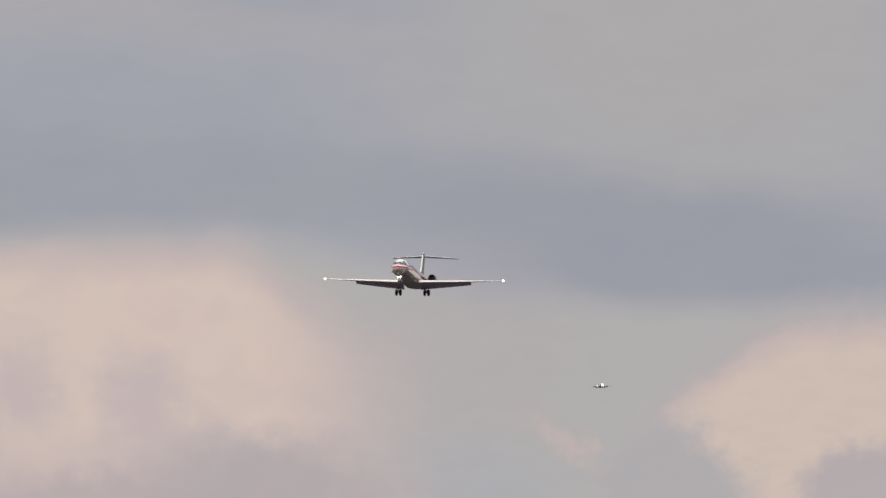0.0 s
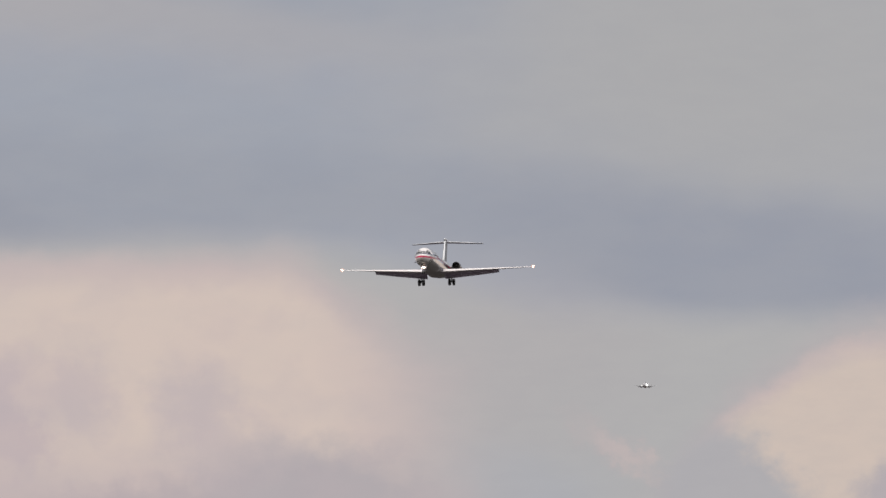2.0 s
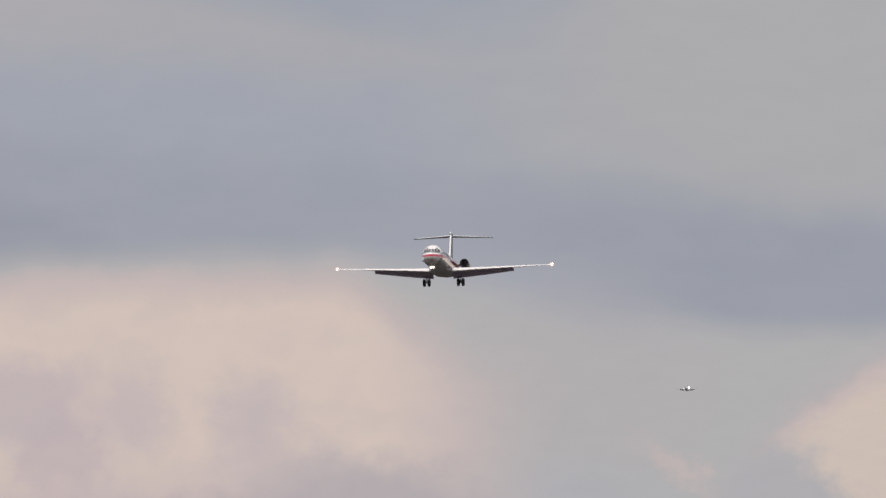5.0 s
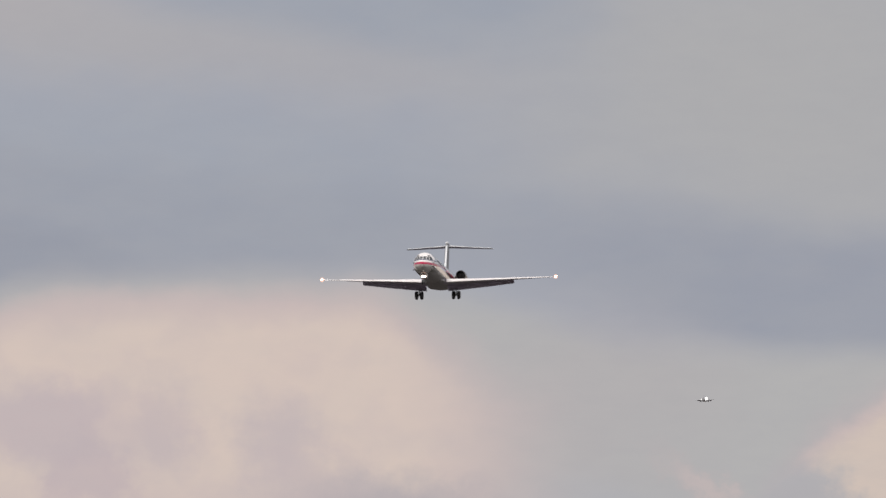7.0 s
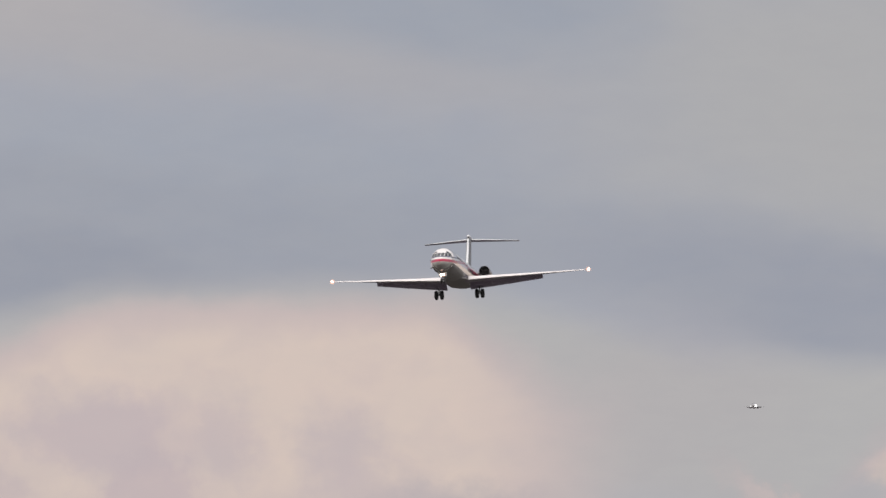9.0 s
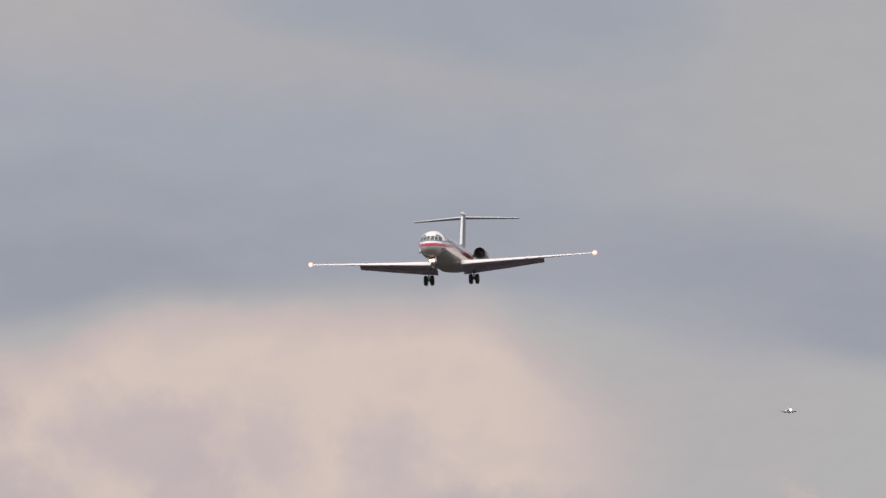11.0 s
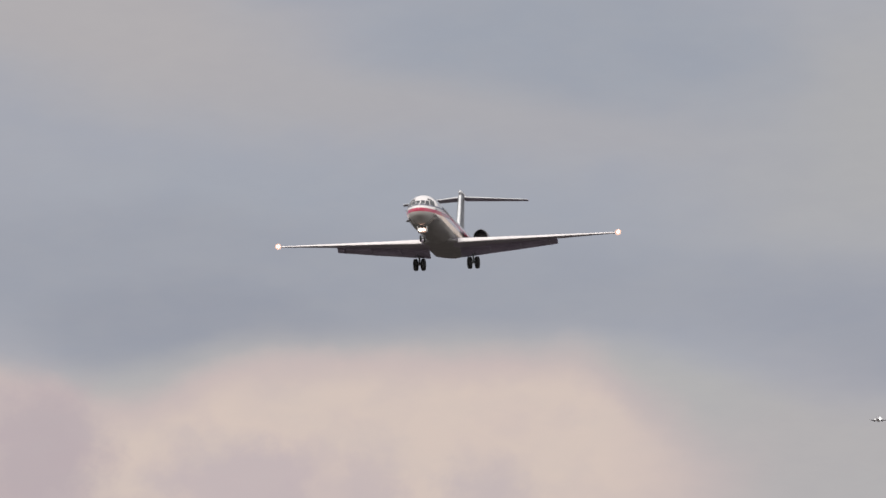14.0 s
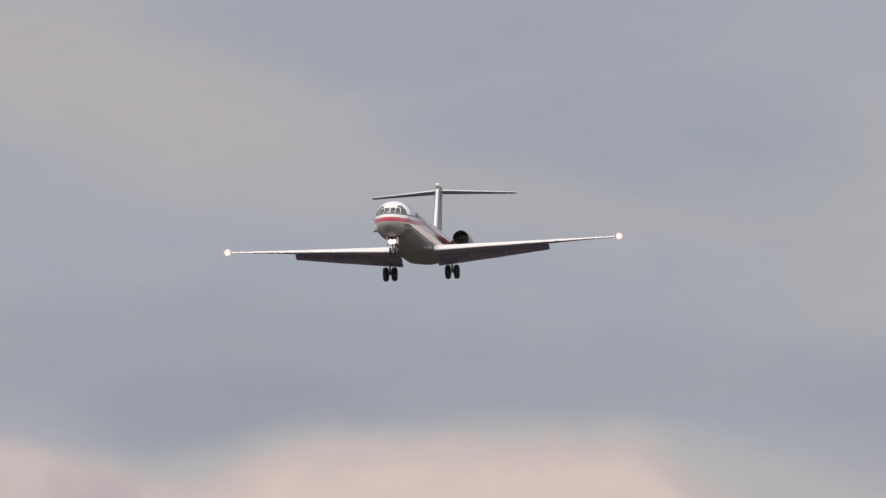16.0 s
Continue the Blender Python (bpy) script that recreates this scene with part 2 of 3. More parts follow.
def thickness(s):
    return 5 * (0.2969 * math.sqrt(s) - 0.126 * s - 0.3516 * s * s + 0.2843 * s ** 3 - 0.1015 * s ** 4)


def foil(s0, s1, thick, n=9, camber=0.012):
    """Outline of a wing section from s0 to s1 of the chord, as (along, up)."""
    fr = [s0 + (s1 - s0) * (1 - math.cos(math.pi * i / n)) / 2 for i in range(n + 1)]
    upper = [(s, 4 * camber * s * (1 - s) + thick * thickness(s) + 0.001) for s in fr]
    lower = [(s, 4 * camber * s * (1 - s) - thick * thickness(s) - 0.001) for s in fr]
    return upper[::-1] + lower[1:]


def wing_lead(x):
    return -5.75 + abs(x) * 0.515


def wing_chord(x):
    x = abs(x)
    return 6.9 - 0.46 * x if x < 5.2 else 4.508 - (x - 5.2) * 0.288


def wing_height(x):
    return -1.17 + (abs(x) - 1.7) * 0.0692


def wing_twist(x):
    """Incidence in degrees, washed out towards the tip."""
    return 1.0 - 0.34 * max(0.0, x - 6.5)


def wing_ring(x, side, outline, shift=(0.0, 0.0), turn=0.0, pivot=(0.0, 0.0), scale=1.0):
    """A section outline placed on the wing at x, turned nose-down by turn degrees round pivot and shifted, in chords."""
    c, lead, up = wing_chord(x), wing_lead(x), wing_height(x)
    a, i = radians(turn), radians(wing_twist(x))
    ring = []
    for s, h in outline:
        s, h = (s - pivot[0]) * scale, (h - pivot[1]) * scale
        s, h = s * math.cos(a) + h * math.sin(a), -s * math.sin(a) + h * math.cos(a)
        s, h = s + pivot[0] + shift[0], h + pivot[1] + shift[1]
        ring.append((side * x, lead + c * (s * math.cos(i) + h * math.sin(i)), up + c * (-s * math.sin(i) + h * math.cos(i))))
    return ring


def span_steps(a, b, n):
    return [a + (b - a) * i / n for i in range(n + 1)]


def build_wing(root, side):
    thick = lambda x: 0.108 - 0.0024 * x
    inner = [wing_ring(x, side, foil(0.05, 0.74, thick(x))) for x in span_steps(0.9, 10.62, 9)]
    outer = [wing_ring(x, side, foil(0.05, 1.0, thick(x))) for x in span_steps(10.64, 16.1, 5)]
    bm = loft(inner)
    add_loft(bm, outer)
    tip = [wing_ring(x, side, foil(0.08, 0.96, thick(x) * f)) for x, f in ((16.11, 0.98), (16.3, 0.8), (16.42, 0.35))]
    add_loft(bm, tip)
    wing = part("wing", bm, M_WING, root, "grey-painted swept wing with a dark underside")
    for a, b in ((1.75, 5.18), (5.195, 8.92), (8.935, 12.52), (12.535, 16.1)):
        rings = [wing_ring(x, side, foil(0.0, 0.11, thick(x) * 0.88, 7), shift=(-0.03, -0.014), turn=-18, pivot=(0.06, 0.0))
                 for x in span_steps(a, b, 4)]
        part("slat", loft(rings), M_EDGE, wing, "bright extended leading edge slat")
    for a, b, chord_in, chord_out in ((1.5, 5.3, 0.205, 0.25), (5.306, 10.62, 0.25, 0.26)):
        vane = [wing_ring(x, side, foil(0.0, 1.0, 0.16, 7), shift=(0.715, -0.02), turn=20, scale=0.085) for x in span_steps(a, b, 4)]
        part("flap_vane", loft(vane), M_FLAP, wing)
        rings = [wing_ring(x, side, foil(0.0, 1.0, 0.15, 8), shift=(0.775, -0.035), turn=31,
                           scale=chord_in + (chord_out - chord_in) * (x - a) / (b - a)) for x in span_steps(a, b, 5)]
        part("flap", loft(rings), M_FLAP, wing, "dark lowered trailing edge flap")
    for x in (4.3, 7.2, 9.9):
        c, lead, up = wing_chord(x), wing_lead(x), wing_height(x)
        rings = []
        for f, r in ((0.0, 0.02), (0.12, 0.05), (0.35, 0.08), (0.65, 0.08), (0.88, 0.05), (1.0, 0.02)):
            y, z = lead + c * (0.5 + 0.45 * f), up - c * (0.055 + 0.06 * f * f) - 0.12
            rings.append([(side * x + r * 0.7 * math.cos(t), y, z + r * math.sin(t)) for t in (2 * math.pi * k / 12 for k in range(12))])
        part("flap_track_fairing", loft(rings), M_FLAP, wing)
    # outer end: streamlined lamp housing and its lens
    x = 16.42
    y0, z0 = wing_lead(x), wing_height(x)
    part("lamp_housing", turned([(0.05, 0.09), (0.3, 0.14), (0.8, 0.13), (1.5, 0.03)], (side * x, y0, z0), "y", 16), M_WING, wing)
    lamp = part("landing_light", turned([(-0.13, 0.04), (-0.1, 0.1), (-0.06, 0.135), (0.0, 0.13)], (side * x, y0 - 0.02, z0), "y", 20), M_LAMP, wing,
                "glaring wingtip landing light")
    # added ring that glows as the wingtip lamp's halo
    part("halo_ring", turned([(-0.05, 0.14), (-0.07, 0.24), (0.0, 0.29), (0.06, 0.16)], (side * x, y0, z0), "y", 24), M_HALO, lamp, "warm glowing halo added round the lamp")
    return wing


def build_tail(root):
    # fin
    rings = []
    for f in (0.0, 0.2, 0.4, 0.6, 0.8, 1.0):
        z, lead, c = 1.3 + 4.6 * f, 11.8 + 3.7 * f, 5.4 - 1.7 * f
        rings.append([(h * c, lead + s * c, z) for s, h in foil(0.0, 0.72, 0.13, 8, 0.0)])
    fin = part("fin", loft(rings), M_FIN, root, "bare metal tail fin")
    # pale strip paints the sunlit front of the fin
    rings = []
    for f in (0.06, 0.35, 0.65, 0.95):
        z, lead, c = 1.3 + 4.6 * f, 11.8 + 3.7 * f, 5.4 - 1.7 * f
        rings.append([(h * c * 1.03, lead - 0.012 + s * c, z) for s, h in foil(0.0, 0.024, 0.13, 6, 0.0)])
    part("fin_leading_edge", loft(rings), M_TAIL_EDGE, fin, "leading edge painted in its sunlit tone")
    rings = []
    for f in (0.03, 0.35, 0.65, 0.97):
        z, lead, c = 1.6 + 4.25 * f, 12.03 + 3.4 * f, 5.3 - 1.55 * f
        rings.append([(h * c, lead + s * c, z) for s, h in foil(0.73, 1.0, 0.13, 4, 0.0)])
    part("rudder", loft(rings), M_FIN, fin)
    part("bullet_fairing", turned([(-0.35, 0.02), (-0.28, 0.1), (-0.1, 0.17), (0.4, 0.21), (2.6, 0.22), (4.0, 0.16), (5.0, 0.03)],
                                  (0, 15.4, 5.97), "y", 20), M_TAIL_EDGE, fin, "rounded fairing at the fin's top")
    fillet = []
    for y, z, r in ((7.5, 1.6, 0.03), (9.5, 1.68, 0.09), (11.5, 1.85, 0.14), (13.0, 2.2, 0.2)):
        fillet.append([(r * math.cos(t), y, z - 0.15 + (r + 0.12) * math.sin(t)) for t in (2 * math.pi * i / 12 for i in range(12))])
    part("dorsal_fillet", loft(fillet), M_FIN, fin)
    for side in (-1, 1):
        rings, rear, front = [], [], []
        for f in (0.0, 0.33, 0.66, 1.0):
            x, c = 0.15 + 5.97 * f, 3.3 - 1.95 * f
            y, z = 16.9 + 3.25 * f, 5.64 - 0.09 * f
            rings.append([(side * x, y + s * c, z + h * c) for s, h in foil(0.0, 0.7, 0.078, 8, -0.004)])
            # pale strip, set slightly high, paints the tailplane's lit upper edge
            front.append([(side * x, y - 0.008 + s * c, z + 0.012 + h * c * 1.03) for s, h in foil(0.0, 0.06, 0.078, 6, 0.012)])
            rear.append([(side * x, y + s * c, z + h * c) for s, h in foil(0.71, 1.0, 0.078, 4, -0.004)])
        stab = part("tailplane", loft(rings), M_FLAP, root, "grey metal tailplane high on the fin")
        part("leading_edge", loft(front), M_TAIL_EDGE, stab)
        part("elevator", loft(rear), M_FLAP, stab)


def build_engine(root, side):
    c = (side * 2.46, 9.6, 0.85)
    outer = [(0.0, 0.65), (-0.04, 0.67), (0.0, 0.69), (0.4, 0.72), (1.4, 0.73), (2.6, 0.68), (4.2, 0.60), (5.6, 0.53)]
    bm = bmesh.new()
    rings = []
    for along, r in outer + [(5.55, 0.49), (4.5, 0.49), (1.0, 0.6), (0.2, 0.64)]:
        rings.append([bm.verts.new((c[0] + r * math.cos(t), c[1] + along, c[2] + r * math.sin(t))) for t in (2 * math.pi * i / 32 for i in range(32))])
    for a, b in zip(rings, rings[1:] + rings[:1]):
        for i in range(32):
            bm.faces.new((a[i], a[(i + 1) % 32], b[(i + 1) % 32], b[i]))
    nacelle = part("engine_nacelle", bm, M_NACELLE, root, "dull metal rear engine nacelle")
    lining, rings = bmesh.new(), []
    for along, r in ((0.03, 0.635), (0.6, 0.59), (0.62, 0.6), (0.03, 0.648)):
        rings.append([lining.verts.new((c[0] + r * math.cos(t), c[1] + along, c[2] + r * math.sin(t))) for t in (2 * math.pi * i / 32 for i in range(32))])
    for a, b in zip(rings, rings[1:] + rings[:1]):
        for i in range(32):
            lining.faces.new((a[i], a[(i + 1) % 32], b[(i + 1) % 32], b[i]))
    part("intake_lining", lining, M_DARK, nacelle, "dark intake lining")
    part("intake_duct", turned([(0.62, 0.575), (0.7, 0.58), (0.95, 0.575), (1.0, 0.3)], c, "y", 32), M_DARK, nacelle, "dark engine intake")
    blades = bmesh.new()
    for i in range(22):
        a = 2 * math.pi * i / 22
        u, w = Vector((math.cos(a), 0, math.sin(a))), Vector((-math.sin(a), 0, math.cos(a)))
        o = Vector((c[0], c[1] + 0.5, c[2]))
        ring = [[o + u * r + w * s * (0.02 + 0.05 * r) + Vector((0, s * 0.04 + d, 0)) for s, d in ((-1, 0), (1, 0), (1, 0.015), (-1, 0.015))]
                for r in (0.12, 0.33, 0.545)]
        add_loft(blades, ring)
    part("fan", blades, M_DARK, nacelle)
    part("spinner", turned([(0.22, 0.01), (0.28, 0.07), (0.4, 0.13), (0.55, 0.16)], c, "y", 20), M_DARK, nacelle)
    pylon = [[(side * x, 11.0 + s * 4.0, 0.8 + h * 4.0) for s, h in foil(0.0, 1.0, 0.1, 7, 0.0)] for x in (1.2, 1.8)]
    part("pylon", loft(pylon), M_NACELLE, root)


TYRE = [(-0.5, 0.58), (-0.42, 0.86), (-0.3, 0.96), (-0.12, 1.0), (0.12, 1.0), (0.3, 0.96), (0.42, 0.86), (0.5, 0.58)]


def build_wheel(parent, centre, radius, width):
    tyre = part("wheel", turned([(a * width, r * radius) for a, r in TYRE], centre, "x", 28), M_RUBBER, parent, "black rubber tyre")
    part("rim", turned([(-0.46 * width, radius * 0.2), (-0.51 * width, radius * 0.5), (-0.3 * width, radius * 0.54), (0.3 * width, radius * 0.54),
                        (0.51 * width, radius * 0.5), (0.46 * width, radius * 0.2)], centre, "x", 20), M_RIM, tyre)


def build_main_gear(root, side):
    x, y, z = side * 2.6, 0.8, -2.72
    bm = bmesh.new()
    rod(bm, (x, y - 0.1, -1.15), (x, y, -1.95), 0.14)
    rod(bm, (x, y, -1.93), (x, y, z), 0.085)
    strut = part("main_gear", bm, M_STRUT, root, "lowered main landing gear leg")
    part("axle", rod(bmesh.new(), (x - 0.5, y, z), (x + 0.5, y, z), 0.09), M_RIM, strut)
    bm = rod(bmesh.new(), (x, y - 0.02, -1.85), (x - side * 1.0, y - 0.1, -1.25), 0.06)
    part("side_brace", bm, M_STRUT, strut)
    bm = bmesh.new()
    rod(bm, (x, y + 0.1, -1.8), (x, y + 0.42, -2.15), 0.04)
    rod(bm, (x, y + 0.42, -2.15), (x, y + 0.1, -2.52), 0.04)
    part("torque_link", bm, M_STRUT, strut)
    for dx in (-0.36, 0.36):
        build_wheel(strut, (x + dx, y, z), 0.59, 0.48)
    part("gear_door", slab(bmesh.new(), (x + side * 0.28, y - 0.05, -1.5), (0.05, 0.8, 0.75)), M_FLAP, strut)


def build_nose_gear(root):
    y = -20.1
    bm = bmesh.new()
    rod(bm, (0, y + 0.05, -1.3), (0, y, -2.1), 0.10)
    rod(bm, (0, y, -2.08), (0, y - 0.02, -2.72), 0.06)
    strut = part("nose_gear", bm, M_STRUT, root, "lowered nose landing gear leg")
    part("axle", rod(bmesh.new(), (-0.3, y - 0.02, -2.72), (0.3, y - 0.02, -2.72), 0.05), M_RIM, strut)
    part("drag_brace", rod(bmesh.new(), (0, y + 0.04, -2.0), (0, y + 1.0, -1.5), 0.05), M_STRUT, strut)
    for dx in (-0.19, 0.19):
        build_wheel(strut, (dx, y - 0.02, -2.72), 0.33, 0.18)
    for side in (-1, 1):
        part("gear_door", slab(bmesh.new(), (side * 0.42, y + 0.25, -1.85), (0.04, 1.2, 0.6)), M_SKIN, strut)
        lamp = part("taxi_light", turned([(-0.07, 0.03), (-0.05, 0.11), (0.0, 0.145), (0.06, 0.12)], (side * 0.15, y - 0.2, -1.95), "y", 20), M_LAMP, strut,
                    "glaring nose gear light")
        # added sleeve that keeps the lamp's glow off the polished chin
        bm, rings = bmesh.new(), []
        for along, rad in ((-0.42, 0.165), (0.1, 0.165), (0.14, 0.1), (0.1, 0.15), (-0.42, 0.155)):
            rings.append([bm.verts.new((side * 0.15 + rad * math.cos(t), y - 0.2 + along, -1.95 + rad * math.sin(t))) for t in (2 * math.pi * i / 24 for i in range(24))])
        for a, b in zip(rings, rings[1:] + rings[:1]):
            for i in range(24):
                bm.faces.new((a[i], a[(i + 1) % 24], b[(i + 1) % 24], b[i]))
        part("glow_shield", bm, M_RIM, lamp)
        # added ring that glows as the nose lamp's halo
        part("halo_ring", turned([(-0.02, 0.13), (-0.03, 0.2), (0.0, 0.22), (0.04, 0.17)], (side * 0.15, y - 0.2, -1.95), "y", 24), M_HALO, lamp, "warm glowing halo added round the lamp")


def build_airliner():
    root = new("airliner")
    tagged(root, "bare metal T-tail jet airliner with red stripe, gear and flaps lowered", "airplane")
    stations = [0, 0.03, 0.08, 0.18, 0.3, 0.5, 0.7, 0.95, 1.2, 1.45, 1.7, 1.95, 2.2, 2.45, 2.7, 3.0, 3.3, 3.75, 4.2, 4.8, 5.5, 6.2, 7]
    stations += [7 + 1.3 * i for i in range(1, 20)] + [33, 34, 35, 36, 37, 38, 39, 40, 41, 41.8, 42.4]
    rings = [[hull_point(s, 2 * math.pi * i / 48) for i in range(48)] for s in stations]
    hull = part("fuselage", loft(rings), M_SKIN, root, "polished bare metal hull with a blue, white and red stripe")
    # belly fairing between the wings
    rings = []
    for s, w, d in ((-7.5, 0.5, 0.02), (-6.2, 1.2, 0.14), (-5, 1.6, 0.21), (-4, 1.7, 0.22), (0, 1.7, 0.2), (4.0, 1.7, 0.13), (6.4, 1.68, 0.08), (7.4, 1.0, 0.02)):
        rings.append([(w * math.cos(t), s, -1.2 + (0.25 + d * 0.8) * math.sin(t) * (1 if math.sin(t) < 0 else 0.5)) for t in (2 * math.pi * i / 28 for i in range(28))])
    part("belly_fairing", loft(rings), M_BELLY, hull, "dull grey wing root fairing under the belly")
    # cockpit glazing
    for side in (-1, 1):
        for corners in (((0.05, 0.27), (0.42, 0.27), (0.40, 0.74), (0.05, 0.76)),
                        ((0.48, 0.27), (0.83, 0.28), (0.76, 0.70), (0.46, 0.74)),
                        ((0.90, 0.27), (1.26, 0.27), (1.12, 0.71), (0.82, 0.75)),
                        ((0.60, 0.82), (0.98, 0.79), (0.86, 0.93), (0.56, 0.97))):
            flipped = [(side * x, z) for x, z in corners]
            part("cockpit_window", nose_patch(flipped), M_GLASS, hull, "dark cockpit window pane")
    part("radome", nose_patch_cap(), M_SKIN, hull)
    # strakes and probes under the cockpit
    for side in (-1, 1):
        base = hull_point(3.2, radians(-32) if side > 0 else radians(212))
        bm = bmesh.new()
        rings = [[(base.x + side * dx * r, base.y + dy, base.z - 0.12 * dx * r + h) for dx, h in ((-0.2, 0.02), (0.36, 0.012), (0.36, -0.012), (-0.2, -0.02))]
                 for dy, r in ((-0.65, 0.1), (-0.2, 0.8), (0.5, 1.0), (0.75, 0.9))]
        part("nose_strake", add_loft(bm, rings), M_SKIN, hull)
        p = hull_point(2.6, radians(8) if side > 0 else radians(172))
        bm = rod(bmesh.new(), p, p + Vector((side * 0.14, -0.02, 0)), 0.03)
        rod(bm, p + Vector((side * 0.14, 0.06, 0)), p + Vector((side * 0.14, -0.28, 0)), 0.022, 0.012)
        part("pitot_probe", bm, M_STRUT, hull)
    for side in (-1, 1):
        build_wing(root, side)
        build_engine(root, side)
        build_main_gear(root, side)
    build_tail(root)
    build_nose_gear(root)
    # doors and the rows of cabin windows
    for side, st in ((1, 5.2), (-1, 5.4), (-1, 29.5)):
        outline = []
        for s in (st - 0.42, st + 0.42):
            outline.append([hull_point(s, radians(a) if side > 0 else radians(180 - a)) * 1.0 + Vector((side * 0.012, 0, 0)) for a in (-28, -10, 8, 26, 44)])
        bm = bmesh.new()
        a, b = ([bm.verts.new(p) for p in row] for row in outline)
        c, d = ([bm.verts.new(p - Vector((side * 0.08, 0, 0))) for p in row] for row in outline)
        for i in range(4):
            bm.faces.new((a[i], a[i + 1], b[i + 1], b[i]))
            bm.faces.new((c[i], d[i], d[i + 1], c[i + 1]))
            bm.faces.new((a[i], c[i], c[i + 1], a[i + 1]))
            bm.faces.new((b[i], b[i + 1], d[i + 1], d[i]))
        bm.faces.new((a[0], b[0], d[0], c[0]))
        bm.faces.new((a[4], c[4], d[4], b[4]))
        part("cabin_door", bm, M_SKIN, hull)
    first = None
    for side in (1, -1):
        for i in range(30):
            y = -16.4 + 0.81 * i
            if first is None:
                first = part("cabin_window", slab(bmesh.new(), (0, 0, 0), (0.05, 0.24, 0.34), 0.018), M_PANE, hull)
                pane = first
            else:
                pane = new("cabin_window", first.data)
                pane.parent = hull
            pane.matrix_basis = pose(side * 1.602, y, 0.42, 0, -side * 13.0, 0)
    return root


def nose_patch_cap():
    """The round cone tip, a skin just proud of the hull's first half metre."""
    rings = []
    for s in (0.0, 0.05, 0.15, 0.3, 0.5, 0.62):
        mid = hull_point(s, 0)
        centre = Vector((0, mid.y, mid.z))
        rings.append([centre + (hull_point(s, 2 * math.pi * i / 32) - centre) * 1.012 + Vector((0, -0.012, 0)) for i in range(32)])
    return loft(rings)


def build_distant():
    """A far jet, head on, with two landing lights by the wing roots."""
    root = new("distant_airplane")
    tagged(root, "distant grey jet airplane approaching with bright landing lights on", "airplane")
    hull = [(-4.4, 0.02), (-4.2, 0.42), (-3.6, 0.8), (-2.4, 0.95), (2.0, 0.95), (3.6, 0.6), (4.8, 0.1)]
    part("fuselage", turned(hull, (0, 0, 0), "y", 20), M_FAR, root)
    for side in (-1, 1):
        rings = []
        for f in (0.0, 0.35, 0.7, 1.0):
            x, c = 0.3 + 3.9 * f, 1.7 - 1.3 * f
            rings.append([(side * x, -0.9 + 2.1 * f + s * c, -0.55 + 0.55 * f + h * c) for s, h in foil(0.0, 1.0, 0.14, 6)])
        wing = part("wing", loft(rings), M_FAR, root)
        rings = [[(side * x, -0.1 + 0.5 * x + s * 0.8, -0.6 + 0.13 * x + h * 0.8 - 0.22 * s) for s, h in foil(0.0, 1.0, 0.14, 5)] for x in (0.6, 1.6, 2.9)]
        part("flap", loft(rings), M_FLAP, wing)
        part("engine_nacelle", turned([(-0.9, 0.2), (-0.8, 0.27), (0.2, 0.27), (0.7, 0.15)], (side * 1.55, -0.5, -0.8), "y", 16), M_DARK, root)
        rings = [[(side * x, 3.7 + 0.5 * x + s * (0.95 - 0.3 * x), 0.15 + 0.08 * x + h) for s, h in foil(0.0, 1.0, 0.1, 5)] for x in (0.1, 0.8, 1.5)]
        part("tailplane", loft(rings), M_FAR, root)
    rings = [[(h, 3.2 + 0.6 * z + s * (1.5 - 0.5 * z), 0.3 + z) for s, h in foil(0.0, 1.0, 0.12, 5, 0.0)] for z in (0.0, 0.8, 1.5)]
    part("fin", loft(rings), M_FAR, root)
    part("landing_light", turned([(-0.12, 0.05), (-0.08, 0.4), (0.0, 0.52), (0.1, 0.44)], (0.85, -3.9, -0.08), "y", 16), M_FARLAMP, root,
         "bright landing light")
    part("landing_light", turned([(-0.1, 0.05), (-0.06, 0.22), (0.0, 0.3), (0.1, 0.25)], (-1.1, -3.2, -0.3), "y", 16), M_FARLAMP_DIM, root,
         "fainter landing light")
    return root


# ---- the sky behind and the ground below ----
SKY_R = 4850.0
SKY_EL = 4.08          # elevation of the layout's middle, degrees
SPAN = 784 / math.tan(radians(FOV / 2)) / 100   # layout units per radian


